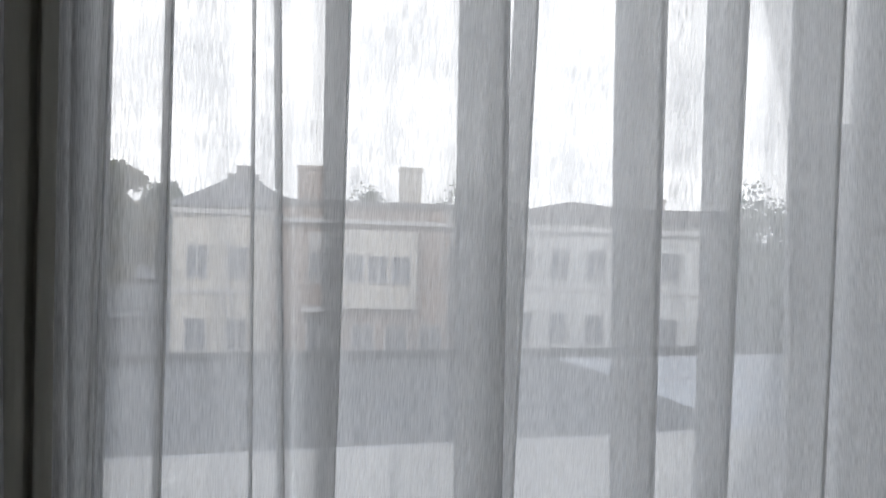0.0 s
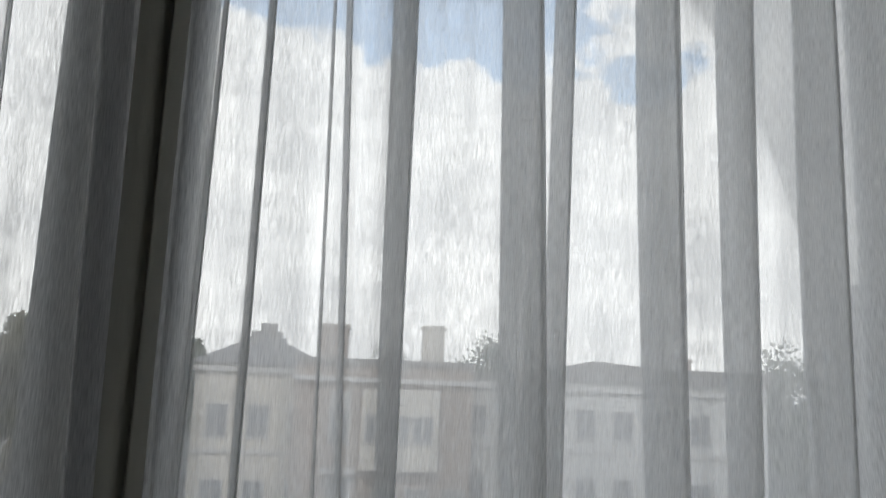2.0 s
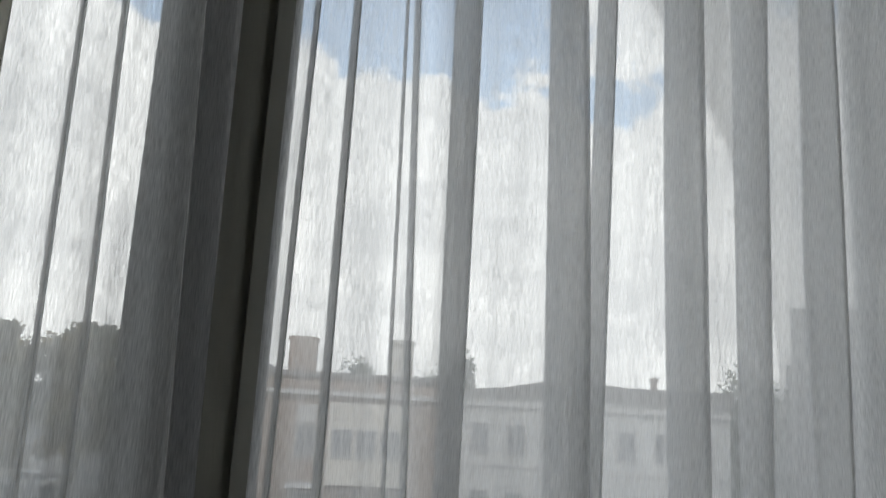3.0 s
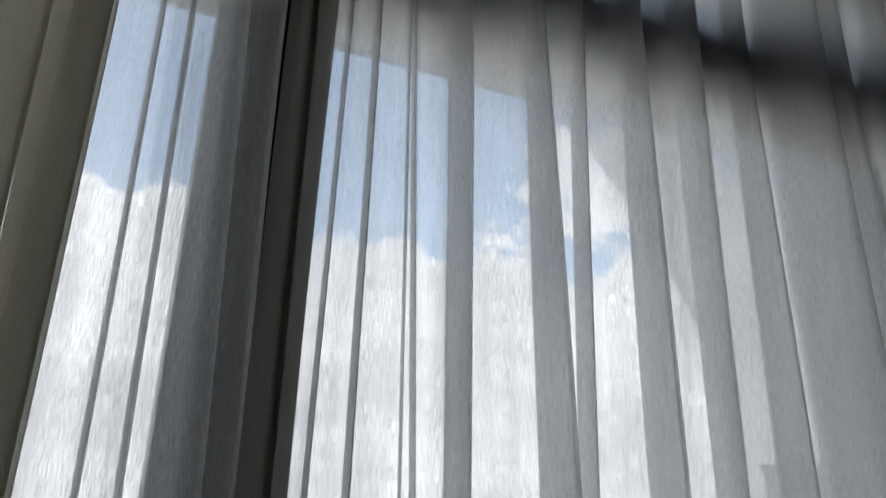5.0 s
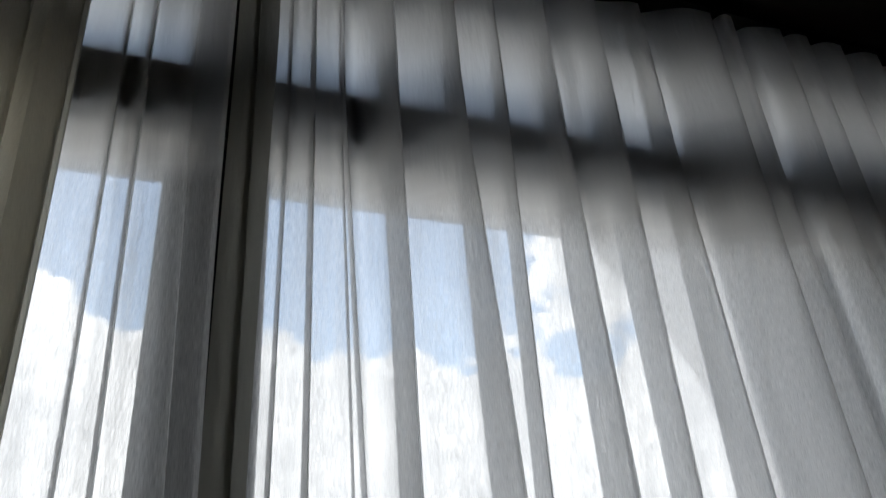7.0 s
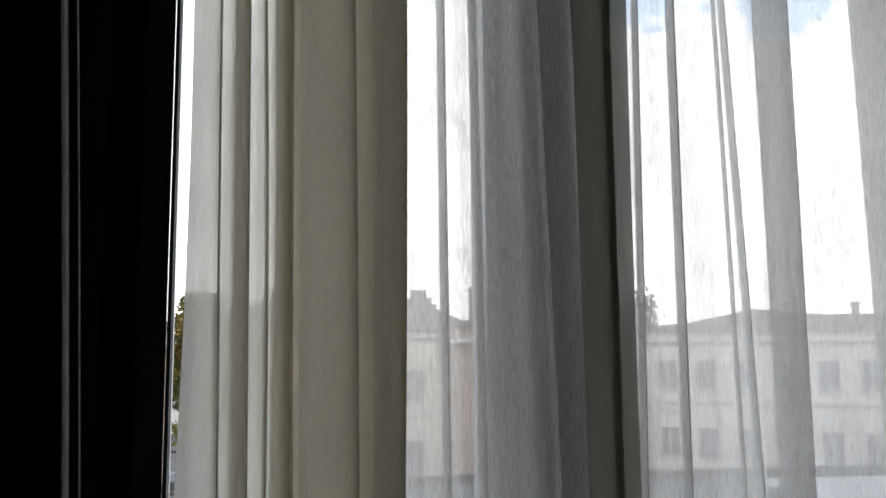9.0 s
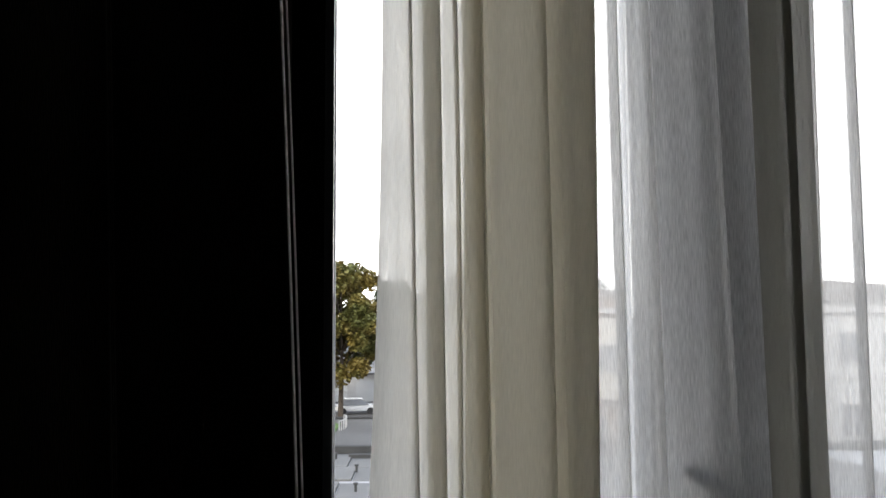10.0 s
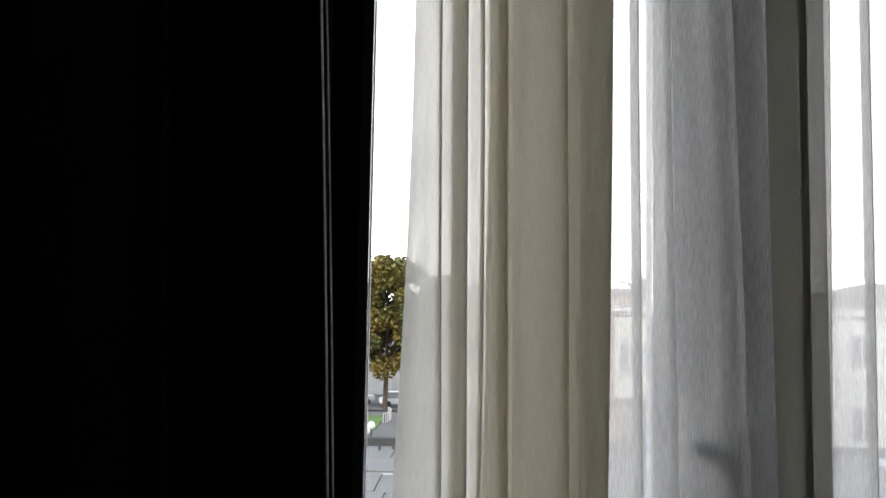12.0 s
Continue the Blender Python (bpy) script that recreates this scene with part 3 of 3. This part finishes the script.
bm.faces.new(front + f_low)
bm.faces.new((rear + r_low)[::-1])
for i in range(4):
    bm.faces.new((front[i], rear[i], rear[i + 1], front[i + 1]))
part("roof", bm, M_TILE, hC)
part("cornice", block(-8.8, 8.8, -0.3, -0.002, up(0.55), up(0.8)), M_TRIM, hC)
part("string_course", block(-8.75, 8.75, -0.12, -0.002, up(-2.9), up(-2.65)), M_TRIM, hC)
chimney(hC, 4.6, 4.95, 2.0, up(2.0), up(2.75), M_BRICK)
for zz in (-2.1, -5.9):
    for i in range(8):
        out_window(hC, -7.4 + 2.1 * i, up(zz), 1.0, 1.6)

# tower block
tw = thing("apartment_block", polar(48.0, 70, GROUND), "tall grey concrete apartment block", "building")
bm = block(-4.6, 1.2, 0, 9, 0, up(9.3))
box(bm, 1.2, 8, 0, 9, 0, up(6.6))
box(bm, -5.2, -4.6, 2, 9, 0, up(5.2))
part("wall", bm, M_TOWER, tw)
part("roof", block(-4.8, 1.4, -0.2, 9.2, up(9.3), up(9.6)), M_TILE, tw)
for r in range(5):
    for c in range(4):
        out_window(tw, -3.6 + 1.5 * c if c < 4 else 0, up(-5.0 + 2.9 * r), 0.9, 1.4)


# trees
def tree(label, az, d, height, spread, mat, seed, leaves=2600, leaf=0.30, low=0.14):
    rnd = random.Random(seed)
    t = thing("tree", polar(az, d, GROUND), label, "tree", "trees on the square")
    b = bmesh.new()
    rod(b, (0, 0, 0), (0.1, 0, height * 0.32), 0.26, 0.19)
    rod(b, (0.1, 0, height * 0.31), (0.0, 0.1, height * 0.8), 0.19, 0.05)
    tips = []
    for i in range(13):
        a, z0 = rnd.uniform(0, 6.28), height * rnd.uniform(0.26, 0.62)
        r = spread * rnd.uniform(0.45, 0.8)
        tip = (r * math.cos(a), r * math.sin(a), z0 + height * rnd.uniform(0.12, 0.3))
        rod(b, (0.08, 0, z0), tip, 0.09, 0.025, 6)
        tips.append(tip)
    part("trunk", b, M_BARK, t)
    clumps = [(*(Vector(p) + Vector([rnd.gauss(0, 0.5) for _ in range(3)])), rnd.uniform(0.9, 1.6)) for p in tips]
    for i in range(44):
        a, u = rnd.uniform(0, 6.28), rnd.random()
        z = height * (low + (0.96 - low) * u)
        r = spread * math.sqrt(max(0.05, 1 - abs(u - 0.42) ** 1.6 * 2.2)) * rnd.uniform(0.5, 1.0)
        clumps.append((r * math.cos(a), r * math.sin(a), z, rnd.uniform(0.8, 1.5)))
    verts, faces = [], []
    for i in range(leaves):
        cx, cy, cz, cr = clumps[rnd.randrange(len(clumps))]
        v = Vector((rnd.gauss(0, 1), rnd.gauss(0, 1), rnd.gauss(0, 0.8)))
        v = v.normalized() * cr * rnd.random() ** 0.4
        m = Euler((rnd.uniform(-1, 1), rnd.uniform(-1, 1), rnd.uniform(0, 6.28))).to_matrix()
        s = leaf * rnd.uniform(0.6, 1.3)
        k = len(verts)
        for q in ((-0.5, 0, 0), (0, -0.35, 0.06), (0.6, 0, 0), (0, 0.35, 0.06)):
            verts.append(tuple(m @ (Vector(q) * s) + v + Vector((cx, cy, cz))))
        faces.append((k, k + 1, k + 2, k + 3))
    me = bpy.data.meshes.new("crown")
    me.from_pydata(verts, [], faces)
    me.materials.append(mat)
    c = new("crown", me)
    c.parent = t
    return t


tree("broad tree with brown and green autumn leaves", -2.7, 77, 14.5, 4.7, M_LEAF, 3, 34000, 0.40, low=0.26)
tree("green tree with a rounded crown beside the square", 1.2, 80, 12.6, 3.0, M_LEAF_GREEN, 21, 12000, 0.36, low=0.40)
tree("broad tree with brown and green autumn leaves", -8.3, 75, 14.0, 4.4, M_LEAF, 8, 16000, 0.40)
tree("green tree rising behind the brick house", 14.7, 60, 12.0, 1.9, M_LEAF_GREEN, 9, 8000, 0.28)
tree("green tree rising behind the brick house", 21.6, 58, 12.6, 2.6, M_LEAF_GREEN, 10, 9000, 0.28)
tree("green tree beside the apartment block", 41.8, 62, 13.0, 2.6, M_LEAF_GREEN, 11, 9000, 0.3)


# cars
def car(label, az, d, mat, turn):
    c = thing("car", polar(az, d, GROUND, turn), label, "car", "cars parked along the square")
    b = block(-2.1, 2.1, -0.85, 0.85, 0.32, 0.85, bevel=0.12)
    part("body", b, mat, c, smooth=False)
    b = bmesh.new()
    low = [b.verts.new(v) for v in ((-1.5, -0.8, 0.84), (1.2, -0.8, 0.84), (1.2, 0.8, 0.84), (-1.5, 0.8, 0.84))]
    high = [b.verts.new(v) for v in ((-1.1, -0.62, 1.4), (0.55, -0.62, 1.4), (0.55, 0.62, 1.4), (-1.1, 0.62, 1.4))]
    for i in range(4):
        b.faces.new((low[i], low[(i + 1) % 4], high[(i + 1) % 4], high[i]))
    b.faces.new(high)
    part("cabin", b, M_OUTGLASS, c, "dark glazed cabin")
    part("roof", block(-1.15, 0.6, -0.64, 0.64, 1.395, 1.45, bevel=0.02), mat, c)
    for x in (-1.3, 1.3):
        for y in (-0.8, 0.8):
            b = bmesh.new()
            rod(b, (x, y - 0.1, 0.32), (x, y + 0.1, 0.32), 0.32, n=16)
            part("wheel", b, M_TYRE, c)


car("white parked car beside the lawn", -5.9, 59.5, M_CAR, 20)
car("dark blue parked car beside the lawn", -7.1, 56.5, M_CAR_BLUE, 24)
car("blue grey parked car by the kerb", -9.3, 55.5, M_CAR_BLUE, 20)
car("white parked car under the trees", -1.6, 79, M_CAR, 4)
car("white parked car under the trees", -4.9, 81, M_CAR, 3)
car("white parked car under the trees", -7.7, 80, M_CAR, 5)
car("blue grey parked car before the corner house", 1.7, 44, M_CAR_BLUE, 4)

# bollard lamp and the curved white railing on the square
lamp = thing("bollard_lamp", SQUARE @ Matrix.Translation((-7.4, 57.2, GROUND)), "short post lamp with a white globe", "lamp")
bm = bmesh.new()
rod(bm, (0, 0, 0), (0, 0, 0.85), 0.05)
part("post", bm, M_KERB, lamp)
bm = bmesh.new()
bmesh.ops.create_uvsphere(bm, u_segments=16, v_segments=10, radius=0.28, matrix=Matrix.Translation((0, 0, 1.1)))
part("globe", bm, M_CANVAS, lamp, "white globe", smooth=True)
rail = thing("railing", SQUARE @ Matrix.Translation((-7.6, 68.2, GROUND)), "low white railing bent round a corner", "railing")
for i in range(9):
    a = radians(-75 + 150 * i / 8)
    bm = bmesh.new()
    rod(bm, (0.55 * math.cos(a), 2.2 * math.sin(a), 0), (0.55 * math.cos(a), 2.2 * math.sin(a), 0.8), 0.04, n=8)
    part("post", bm, M_TRIM, rail)
bm = bmesh.new()
for i in range(8):
    a, b = radians(-75 + 150 * i / 8), radians(-75 + 150 * (i + 1) / 8)
    rod(bm, (0.55 * math.cos(a), 2.2 * math.sin(a), 0.8), (0.55 * math.cos(b), 2.2 * math.sin(b), 0.8), 0.035, n=8)
part("top_rail", bm, M_TRIM, rail)

# pale row of garages behind the trees
gar = thing("garage_row", SQUARE @ Matrix.Translation((-14, 88, GROUND)), "long white garage row behind the trees", "building")
part("wall", block(-40, 14, 0, 6, 0, 2.9), M_TRIM, gar)
part("roof", block(-40.3, 14.3, -0.3, 6.3, 2.9, 3.15), M_TILE, gar)
for i in range(14):
    part("door", block(-37 + 3.6 * i, -34.4 + 3.6 * i, -0.05, -0.002, 0.05, 2.3), M_PALE, gar)

# low flat-roofed building below the window
low = thing("low_building", SQUARE @ Matrix.Translation((0, 0, GROUND)), "low flat-roofed building with pale roof panels", "building")
DECK = 3.26
part("wall", block(-38, 42, 21.5, 36.2, 0, DECK), M_PALE, low)
for r, (y0, y1) in enumerate(((21.7, 24.0), (24.05, 26.6), (26.65, 29.6), (30.05, 32.6), (32.65, 35.5))):
    for c in range(18):
        x = -14.0 + 1.72 * c + 0.4 * (r % 2)
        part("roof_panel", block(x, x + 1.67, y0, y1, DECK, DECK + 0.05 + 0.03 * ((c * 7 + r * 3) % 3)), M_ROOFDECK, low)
part("gutter", block(-38, 42, 29.65, 30.0, DECK, DECK + 0.04), M_TOWER, low, "grey gutter strip")
part("parapet", block(-38, 42, 35.7, 36.1, DECK, DECK + 0.42), M_KERB, low, "dark stone parapet")
for x, y in ((-4.35, 34.4), (-3.25, 31.7), (-3.0, 28.2), (-6.4, 31.0), (-8.1, 34.0), (0.6, 33.0), (3.9, 30.6), (7.5, 33.6)):
    b = bmesh.new()
    rod(b, (x, y, DECK + 0.05), (x, y, DECK + 0.30), 0.05)
    rod(b, (x, y, DECK + 0.30), (x, y, DECK + 0.36), 0.09)
    part("roof_vent", b, M_KERB, low, "short black roof vent")
for x in (-3.85, -9.0, 2.0):
    part("roof_hatch", block(x, x + 1.0, 34.8, 35.15, DECK + 0.05, DECK + 0.2), M_KERB, low, "long black roof hatch")

# parasols on the terrace of the brick house
for az, d in ((13.3, 40.5), (11.7, 40.2)):
    u = thing("parasol", polar(az, d, GROUND + 0.14), "open white parasol on a pavement terrace", "parasol", "white parasols")
    b = bmesh.new()
    rod(b, (0, 0, 0), (0, 0, 2.5), 0.03)
    part("pole", b, M_STEEL, u)
    b = bmesh.new()
    bmesh.ops.create_cone(b, cap_ends=False, segments=8, radius1=1.3, radius2=0.04, depth=0.5, matrix=Matrix.Translation((0, 0, 2.45)))
    part("canopy", b, M_CANVAS, u)
